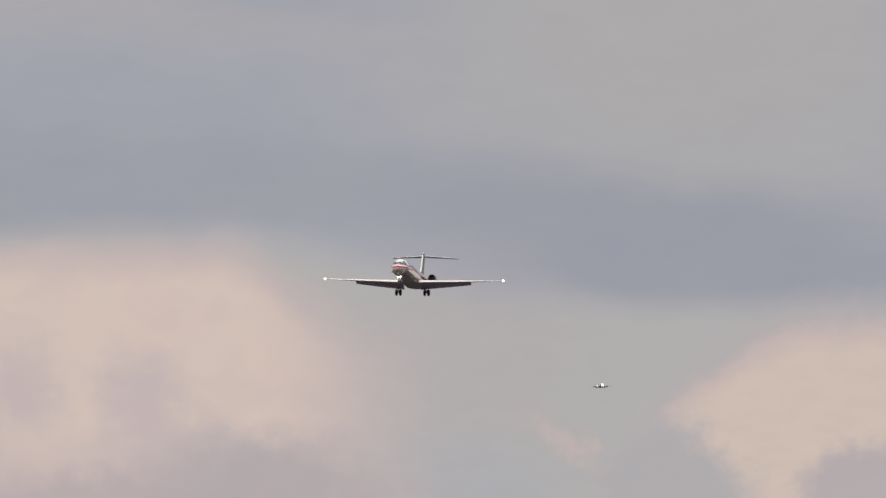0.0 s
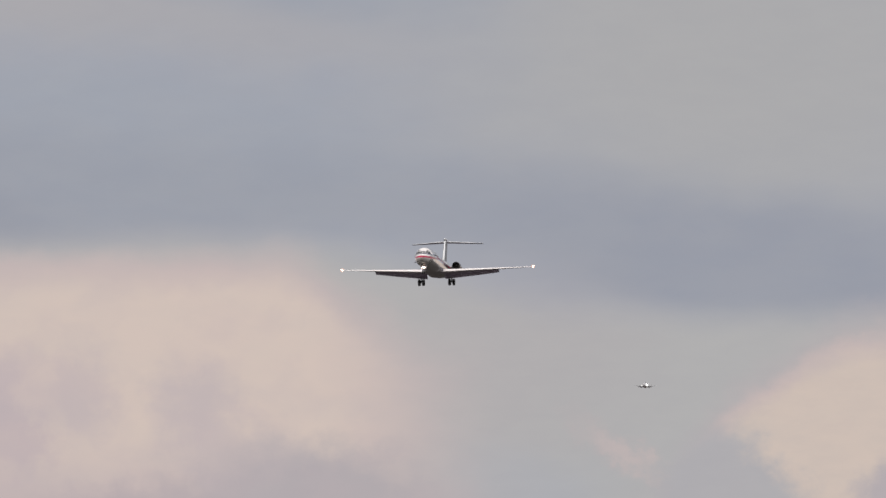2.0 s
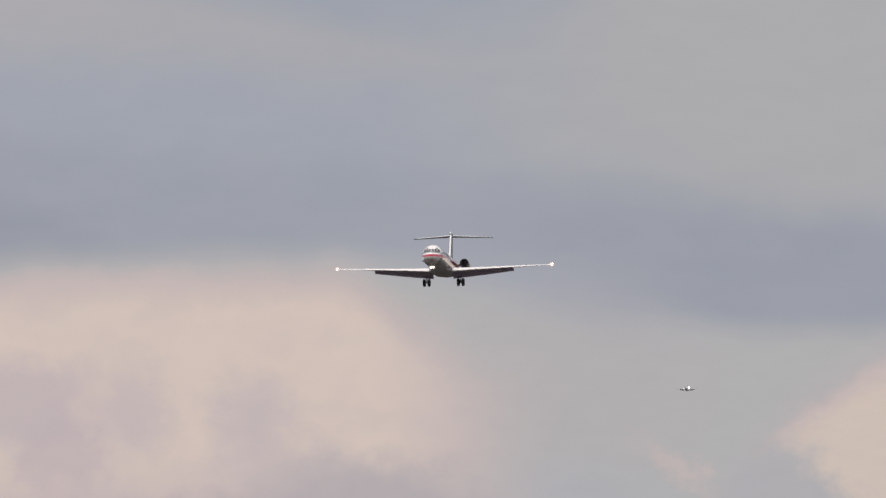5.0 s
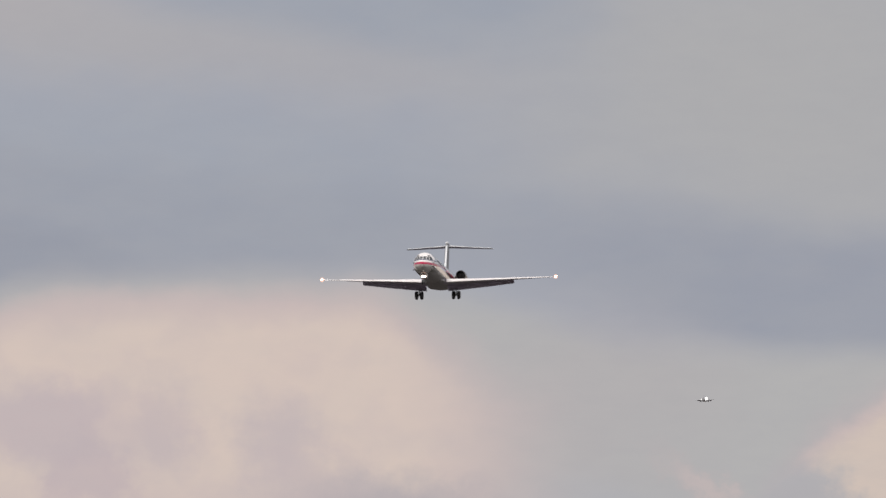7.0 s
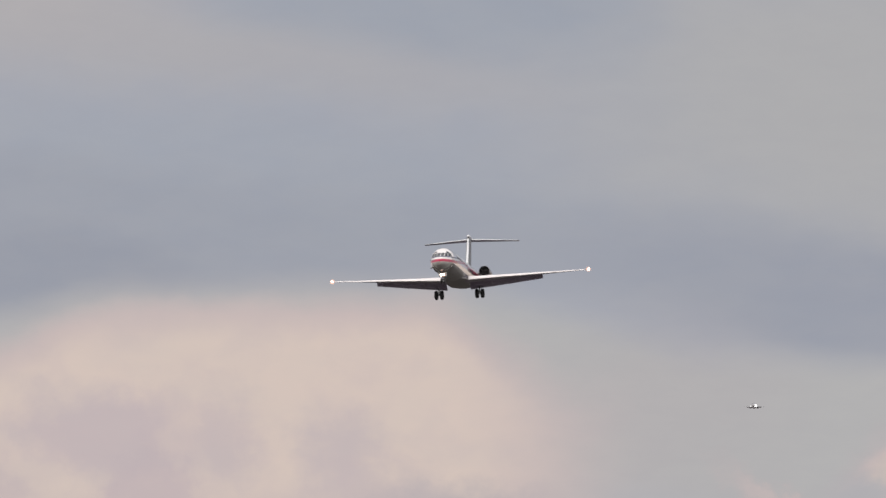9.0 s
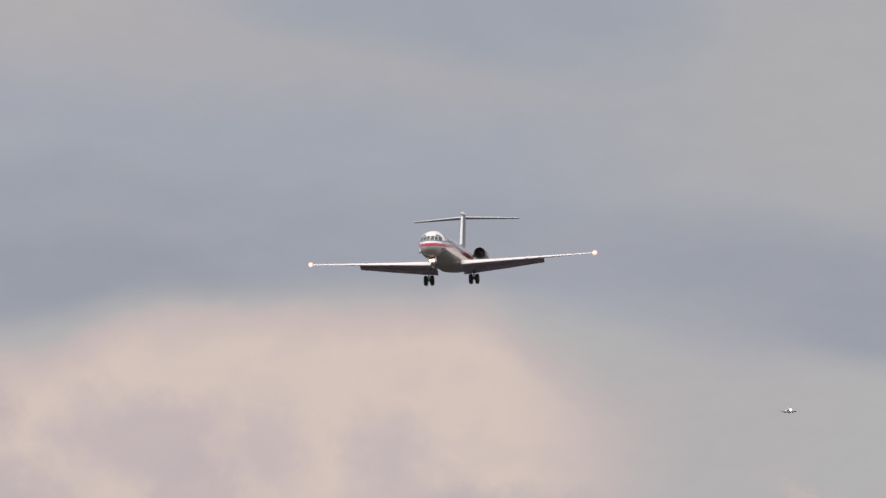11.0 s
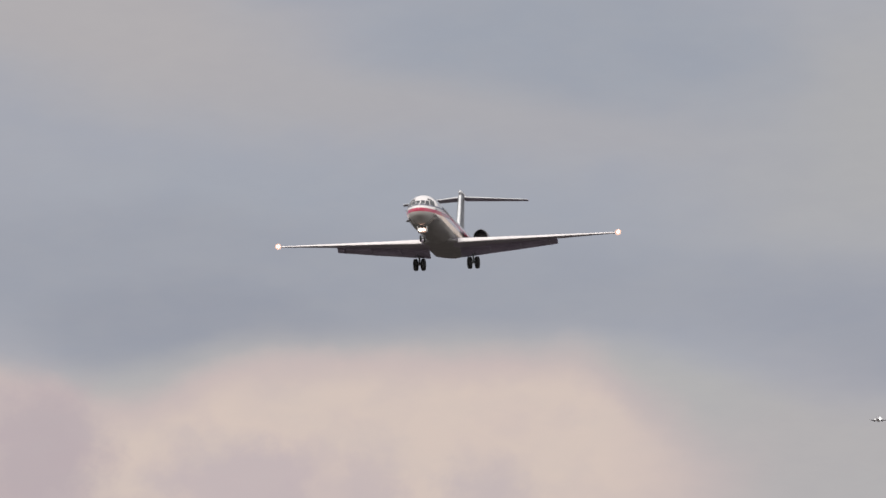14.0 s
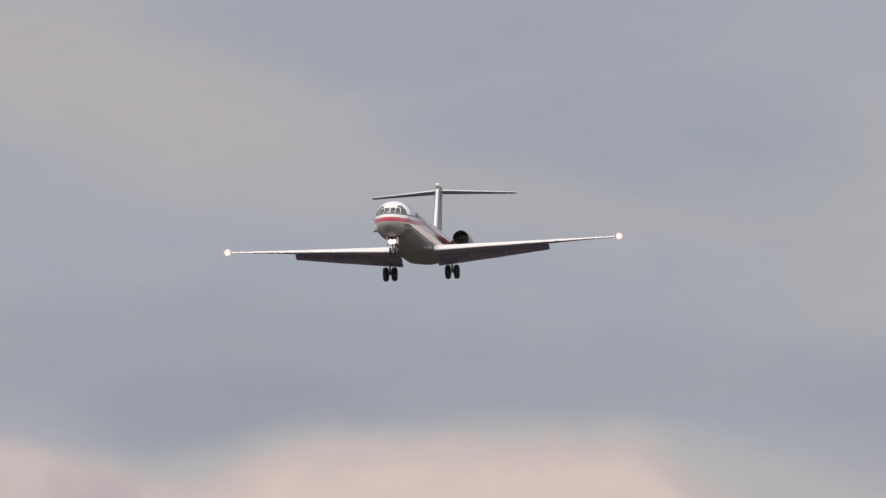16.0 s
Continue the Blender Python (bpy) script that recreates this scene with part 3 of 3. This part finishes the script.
def cloud_material():
    """A hazy layer of grey and blue-grey stratus over sunlit cream cumulus. Layout units: x to the right, y down."""
    k = Nodes("grey_and_cream_clouds")
    x0, y0, _ = k.split(k.coords("UV"))
    at = k.join(x0, y0)
    stretched = k.join(k.math("MULTIPLY", x0, 0.45), y0)

    def wander(vec, scale, detail, amount, rough=0.55):
        return k.math("MULTIPLY", k.math("SUBTRACT", k.noise(vec, scale, detail, rough), 0.5), amount)

    shifted = k.join(k.math("ADD", x0, 37.0), k.math("ADD", y0, 11.0))
    shifted_wide = k.join(k.math("ADD", k.math("MULTIPLY", x0, 0.45), 23.0), k.math("ADD", y0, 5.0))
    soft_x = k.math("ADD", x0, wander(stretched, 0.33, 3.0, 4.0))
    soft_y = k.math("ADD", y0, wander(shifted_wide, 0.33, 4.0, 1.8))
    puff_x = k.math("ADD", x0, wander(at, 0.7, 4.5, 1.1, 0.52))
    puff_y = k.math("ADD", y0, wander(shifted, 0.7, 4.5, 0.85, 0.52))
    curl_x = k.math("ADD", puff_x, wander(shifted, 1.5, 5.0, 1.5, 0.6))
    curl_y = k.math("ADD", puff_y, wander(at, 1.5, 5.0, 1.1, 0.6))
    calm_y = k.math("ADD", y0, wander(shifted_wide, 0.6, 4.0, 0.7))

    def blob(cx, cy, rx, ry, turn=0.0, soft=0.9, puffy=False):
        px, py = (curl_x, curl_y) if puffy else (soft_x, soft_y)
        dx, dy = k.math("SUBTRACT", px, cx), k.math("SUBTRACT", py, cy)
        c, s = math.cos(radians(turn)), math.sin(radians(turn))
        u = k.math("ADD", k.math("MULTIPLY", dx, c / rx), k.math("MULTIPLY", dy, s / rx))
        w = k.math("ADD", k.math("MULTIPLY", dx, -s / ry), k.math("MULTIPLY", dy, c / ry))
        d = k.math("SQRT", k.math("ADD", k.math("MULTIPLY", u, u), k.math("MULTIPLY", w, w)))
        return k.step(d, 1.0 + soft / 2, 1.0 - soft / 2)

    def tint(r, g, b):
        return linear(r - 1.0, g - 1.0, b + 3.0) if b > r + 3 else linear(r - 1.0, g - 3.0, b - 0.5)

    def lay(colour, mask, tone, amount=1.0):
        return k.mix(k.math("MULTIPLY", mask, amount), colour, tint(*tone))

    col = tint(165, 168, 174)
    # upper sheets
    col = lay(col, blob(12.4, 0.9, 5.2, 2.6, 0, 1.5), (175, 176, 174), 0.85)
    col = lay(col, blob(-5.6, -1.95, 6.0, 1.35, 14, 1.2), (178, 176, 175), 0.9)
    col = lay(col, blob(2.0, 0.1, 4.0, 0.7, 8, 1.2), (173, 173, 174), 0.6)
    col = lay(col, blob(0.6, -2.9, 4.6, 0.85), (157, 162, 170), 0.8)
    col = lay(col, blob(4.6, -1.0, 3.6, 1.2, 5), (156, 162, 170), 0.85)
    col = lay(col, blob(1.0, 2.2, 5.5, 1.1, 6), (161, 166, 173), 0.8)
    # dark base of the sheet
    col = lay(col, blob(-1.5, 3.2, 9.5, 1.15, 1), (156, 160, 167), 0.85)
    col = lay(col, blob(12.0, 4.35, 5.6, 1.3, 5), (153, 157, 165), 0.9)
    col = lay(col, blob(-3.0, 4.0, 2.8, 0.75, -4), (150, 154, 162), 0.7)
    # clear grey air below the sheet
    edge = k.math("ADD", 4.2, k.math("MULTIPLY", k.step(soft_x, 4.0, 9.2), 1.3))
    edge = k.math("ADD", edge, k.math("MULTIPLY", k.step(soft_x, -1.0, -4.5), 0.5))
    below = k.step(k.math("SUBTRACT", calm_y, edge), -0.45, 0.5)
    col = lay(col, below, (179, 180, 178))
    col = lay(col, blob(8.2, 6.3, 2.2, 1.5, 0, 1.2), (178, 174, 174), 0.35)
    col = lay(col, blob(7.8, 8.5, 2.0, 0.75, 0, 1.2), (171, 174, 178), 0.6)
    # sunlit cumulus, with shaded hollows
    crown = k.math("ADD", 4.35, k.math("MULTIPLY", k.step(puff_x, 3.8, 7.1), 1.7))
    dip = k.math("DIVIDE", k.math("ADD", puff_x, 4.0), 1.7)
    crown = k.math("ADD", crown, k.math("MULTIPLY", k.math("EXPONENT", k.math("MULTIPLY", k.math("MULTIPLY", dip, dip), -1.0)), 0.75))
    over = k.math("SUBTRACT", k.math("ADD", k.math("MULTIPLY", puff_y, 0.6), k.math("MULTIPLY", calm_y, 0.4)), crown)
    right = k.step(k.math("ADD", k.math("MULTIPLY", puff_x, 0.6), k.math("MULTIPLY", soft_x, 0.4)), 8.1, 5.0)
    blur = k.step(puff_x, 2.2, 5.4)                     # the edge melts into haze on its far side
    lit = k.math("MULTIPLY", k.step(over, k.math("SUBTRACT", -0.2, k.math("MULTIPLY", blur, 0.45)), k.math("ADD", 0.36, k.math("MULTIPLY", blur, 0.55))), right)
    col = lay(col, k.math("MULTIPLY", k.step(over, -0.8, 0.9), k.step(soft_x, 9.6, 5.8)), (186, 181, 179), 0.75)
    col = lay(col, lit, (202, 188, 183), 0.9)
    core = k.math("MULTIPLY", k.math("MULTIPLY", k.step(over, 0.2, 0.85), k.step(over, 4.4, 3.0)), k.step(puff_x, 6.7, 4.3))
    col = lay(col, k.math("MULTIPLY", core, k.step(puff_x, -5.4, -3.7)), (214, 199, 187), 0.95)
    col = lay(col, blob(-1.8, 6.75, 1.45, 0.8, 3, 1.1, True), (189, 178, 181), 0.72)
    col = lay(col, blob(-0.9, 7.7, 0.7, 0.7, 10, 1.0, True), (187, 175, 179), 0.6)
    col = lay(col, blob(0.4, 6.85, 0.6, 0.7, 0, 1.5, True), (190, 179, 181), 0.62)
    col = lay(col, blob(2.5, 7.1, 0.75, 0.65, 10, 1.5, True), (189, 179, 181), 0.66)
    col = lay(col, blob(3.2, 8.1, 1.0, 0.6, -20, 1.1, True), (187, 178, 179), 0.6)
    col = lay(col, blob(4.8, 8.7, 1.9, 0.85, 0, 1.2, True), (177, 172, 174), 0.9)
    col = lay(col, blob(1.6, 9.0, 2.2, 0.55, 0, 1.2, True), (180, 171, 173), 0.7)
    col = lay(col, blob(-5.4, 6.3, 1.0, 1.3, 8, 1.0, True), (178, 167, 172), 0.65)
    col = lay(col, blob(-4.6, 8.0, 1.5, 0.8, 0, 1.0, True), (186, 175, 178), 0.7)
    # the second cumulus: a slanting upper edge, hollows below
    slant = k.math("POWER", k.math("MAXIMUM", k.math("DIVIDE", k.math("SUBTRACT", 14.7, puff_x), 3.0), 0.0), 1.7)
    brow = k.math("ADD", 5.7, k.math("MULTIPLY", slant, 1.75))
    under = k.math("SUBTRACT", k.math("ADD", k.math("MULTIPLY", curl_y, 0.5), k.math("MULTIPLY", puff_y, 0.5)), brow)
    tip = k.step(curl_x, 11.2, 12.2)
    col = lay(col, k.math("MULTIPLY", k.step(under, -0.75, 0.2), k.step(puff_x, 10.0, 11.8)), (186, 179, 178), 0.7)
    col = lay(col, k.math("MULTIPLY", k.step(under, -0.2, 0.25), tip), (200, 187, 182), 0.95)
    col = lay(col, k.math("MULTIPLY", k.step(under, 0.1, 0.65), k.step(puff_x, 11.3, 12.3)), (210, 196, 183), 0.95)
    col = lay(col, blob(15.45, 8.6, 1.25, 0.8, -20, 0.8, True), (178, 173, 176), 0.85)
    col = lay(col, blob(11.9, 8.5, 1.35, 0.85, 14, 0.8, True), (177, 177, 178), 0.97)
    # a thin lit wisp
    col = lay(col, blob(9.9, 7.75, 0.75, 0.22, 32, 1.6, True), (186, 179, 177), 0.7)
    col = lay(col, blob(10.05, 7.85, 0.5, 0.14, 34, 1.6, True), (195, 185, 181), 0.75)
    # soft billows inside the lit clouds
    billow = k.step(k.noise(k.join(k.math("MULTIPLY", puff_x, 0.8), puff_y), 1.1, 5.0, 0.5), 0.42, 0.68)
    col = lay(col, k.math("MULTIPLY", billow, lit), (192, 181, 181), 0.22)
    # haze grain
    grain = k.step(k.noise(stretched, 1.3, 5.0, 0.55), 0.3, 0.7)
    col = k.mix(k.math("MULTIPLY", grain, 0.10), col, linear(186, 184, 182))
    streak = k.step(k.noise(k.join(k.math("MULTIPLY", x0, 0.9), k.math("MULTIPLY", y0, 2.4)), 1.6, 6.0, 0.62), 0.36, 0.66)
    col = k.mix(k.math("MULTIPLY", streak, k.math("SUBTRACT", 0.07, k.math("MULTIPLY", lit, 0.05))), col, linear(158, 157, 164))
    e = k.n.new("ShaderNodeEmission")
    k.put(e.inputs["Color"], col)
    e.inputs["Strength"].default_value = 1.0
    k.l.new(e.outputs[0], k.out.inputs["Surface"])
    return k.mat


def build_backdrop():
    bm = bmesh.new()
    uv = bm.loops.layers.uv.new("layout")
    nx, ny = 160, 40
    grid = []
    for i in range(nx + 1):
        az = radians(-40 + 80 * i / nx)
        row = []
        for j in range(ny + 1):
            el = radians(0.1 + 13.9 * j / ny)
            p = Vector((math.sin(az) * math.cos(el), math.cos(az) * math.cos(el), math.sin(el))) * SKY_R + Vector(EYE)
            row.append((bm.verts.new(p), (7.84 + az * SPAN, 4.41 - (el - radians(SKY_EL)) * SPAN)))
        grid.append(row)
    for i in range(nx):
        for j in range(ny):
            four = (grid[i][j], grid[i + 1][j], grid[i + 1][j + 1], grid[i][j + 1])
            face = bm.faces.new([v for v, _ in four])
            for loop, (_, w) in zip(face.loops, four):
                loop[uv].uv = w
    me = bpy.data.meshes.new("cloud_backdrop")
    bm.to_mesh(me)
    bm.free()
    me.materials.append(cloud_material())
    return tagged(new("cloud_backdrop", me), "hazy grey sky with sunlit cream cumulus clouds", "sky", kind="structure")


def build_ground():
    bm = bmesh.new()
    rings = [[bm.verts.new((r * math.cos(t), r * math.sin(t), 0)) for t in (2 * math.pi * i / 96 for i in range(96))] for r in (30, 300, 1500, 9000)]
    bm.faces.new(rings[0])
    for a, b in zip(rings, rings[1:]):
        for i in range(96):
            bm.faces.new((a[i], b[i], b[(i + 1) % 96], a[(i + 1) % 96]))
    k = Nodes("dry_grass_and_soil")
    v = k.coords()
    big, fine = k.noise(v, 0.012, 5.0), k.noise(v, 0.6, 5.0, 0.6)
    colour = k.mix(k.step(big, 0.4, 0.6), (0.060, 0.056, 0.052, 1), (0.100, 0.090, 0.086, 1))
    colour = k.mix(k.math("MULTIPLY", fine, 0.4), colour, (0.050, 0.047, 0.045, 1))
    mat = k.surface(colour, 0.95, 0.0, Specular_IOR_Level=0.0)
    me = bpy.data.meshes.new("ground")
    bm.to_mesh(me)
    bm.free()
    me.materials.append(mat)
    return tagged(new("ground", me), "flat open ground of grass and soil under the approach", "ground", kind="structure")


ground = build_ground()
backdrop = build_backdrop()
airliner = build_airliner()
distant = build_distant()


def motions():
    walk(airliner, [
        (0.0, pose(-5.53, 2036.92, 141.45, -1.80, 1.10, -6.47)),
        (0.5, pose(-6.77, 2002.67, 140.29, -1.64, 0.82, -6.40)),
        (1.0, pose(-8.05, 1968.39, 138.92, -1.65, 0.23, -6.28)),
        (1.5, pose(-9.33, 1934.09, 137.38, -1.29, -0.35, -6.03)),
        (2.0, pose(-10.59, 1899.76, 135.68, -0.87, -0.70, -5.66)),
        (2.5, pose(-11.80, 1865.40, 133.87, -0.53, -0.11, -5.26)),
        (3.0, pose(-12.96, 1831.00, 131.95, -0.28, 0.58, -4.97)),
        (3.5, pose(-14.05, 1796.57, 129.96, -0.25, 0.47, -4.57)),
        (4.0, pose(-15.07, 1762.10, 127.90, 0.01, -0.65, -4.34)),
        (4.7, pose(-16.40, 1713.78, 124.93, -0.05, -0.95, -4.16)),
        (5.2, pose(-17.29, 1679.22, 122.78, -0.24, -0.98, -4.14)),
        (5.8, pose(-18.30, 1637.70, 120.17, -0.51, -0.94, -4.18)),
        (6.5, pose(-19.43, 1589.18, 117.12, -0.68, -0.92, -4.29)),
        (7.0, pose(-20.23, 1554.48, 114.95, -0.93, -0.44, -4.45)),
        (7.5, pose(-21.03, 1519.73, 112.79, -0.75, -1.10, -4.62)),
        (8.0, pose(-21.83, 1484.95, 110.66, -0.74, -2.13, -4.74)),
        (8.5, pose(-22.66, 1450.11, 108.55, -0.67, -2.35, -4.78)),
        (9.0, pose(-23.51, 1415.24, 106.48, -0.49, -2.43, -4.74)),
        (9.7, pose(-24.76, 1366.33, 103.65, -0.21, -2.41, -4.74)),
        (10.2, pose(-25.70, 1331.34, 101.69, 0.09, -2.28, -4.75)),
        (10.8, pose(-26.86, 1289.29, 99.41, 0.38, -2.07, -4.73)),
        (11.5, pose(-28.24, 1240.15, 96.86, 0.38, -1.88, -4.68)),
        (12.0, pose(-29.24, 1204.99, 95.13, 0.19, -2.13, -4.56)),
        (12.5, pose(-30.23, 1169.78, 93.46, -0.26, -1.58, -4.47)),
        (13.0, pose(-31.20, 1134.52, 91.88, -0.84, -1.06, -4.41)),
        (13.5, pose(-32.11, 1099.22, 90.37, -1.57, -0.96, -4.41)),
        (14.0, pose(-32.96, 1063.86, 88.95, -2.04, -1.96, -4.33)),
        (14.5, pose(-33.71, 1028.45, 87.61, -1.98, -2.73, -4.21)),
        (15.0, pose(-34.34, 993.00, 86.36, -1.11, -3.32, -4.13)),
        (15.5, pose(-34.81, 957.49, 85.20, -0.40, -2.85, -4.21)),
        (16.0, pose(-35.09, 921.94, 84.12, 0.08, -1.87, -4.21)),
    ])
    walk(distant, [
        (0.0, pose(63.70, 4491.75, 266.14, -1, 0, -3)),
        (0.5, pose(62.48, 4489.65, 268.01, -1, 0, -3)),
        (1.0, pose(61.19, 4487.62, 268.81, -1, 0, -3)),
        (1.5, pose(60.04, 4485.59, 269.47, -1, 0, -3)),
        (2.0, pose(59.20, 4483.58, 269.73, -1, 0, -3)),
        (2.5, pose(58.31, 4481.58, 269.99, -1, 0, -3)),
        (3.0, pose(57.51, 4479.55, 270.59, -1, 0, -3)),
        (3.5, pose(56.37, 4477.55, 270.71, -1, 0, -3)),
        (4.0, pose(55.08, 4475.53, 271.26, -1, 0, -3)),
        (4.8, pose(53.67, 4472.22, 273.22, -1, 0, -3)),
        (5.6, pose(51.93, 4468.93, 274.95, -1, 0, -3)),
        (6.5, pose(49.93, 4465.27, 276.24, -1, 0, -3)),
        (7.0, pose(49.14, 4463.23, 276.94, -1, 0, -3)),
        (7.5, pose(47.67, 4461.22, 277.28, -1, 0, -3)),
        (8.0, pose(46.65, 4459.23, 277.31, -1, 0, -3)),
        (8.5, pose(45.32, 4457.22, 277.56, -1, 0, -3)),
        (9.0, pose(44.41, 4455.21, 277.83, -1, 0, -3)),
        (9.8, pose(42.75, 4452.08, 276.85, -1, 0, -3)),
        (10.6, pose(41.05, 4448.87, 277.13, -1, 0, -3)),
        (11.5, pose(39.29, 4445.19, 278.65, -1, 0, -3)),
        (12.0, pose(38.14, 4443.11, 279.99, -1, 0, -3)),
        (12.5, pose(37.35, 4440.98, 282.05, -1, 0, -3)),
        (13.0, pose(36.08, 4438.76, 285.56, -1, 0, -3)),
        (13.5, pose(35.14, 4436.58, 288.54, -1, 0, -3)),
        (14.0, pose(35.28, 4434.40, 291.21, -1, 0, -3)),
        (14.5, pose(34.48, 4432.31, 292.52, -1, 0, -3)),
        (16.0, pose(33.29, 4426.31, 292.52, -1, 0, -3)),
    ])


motions()
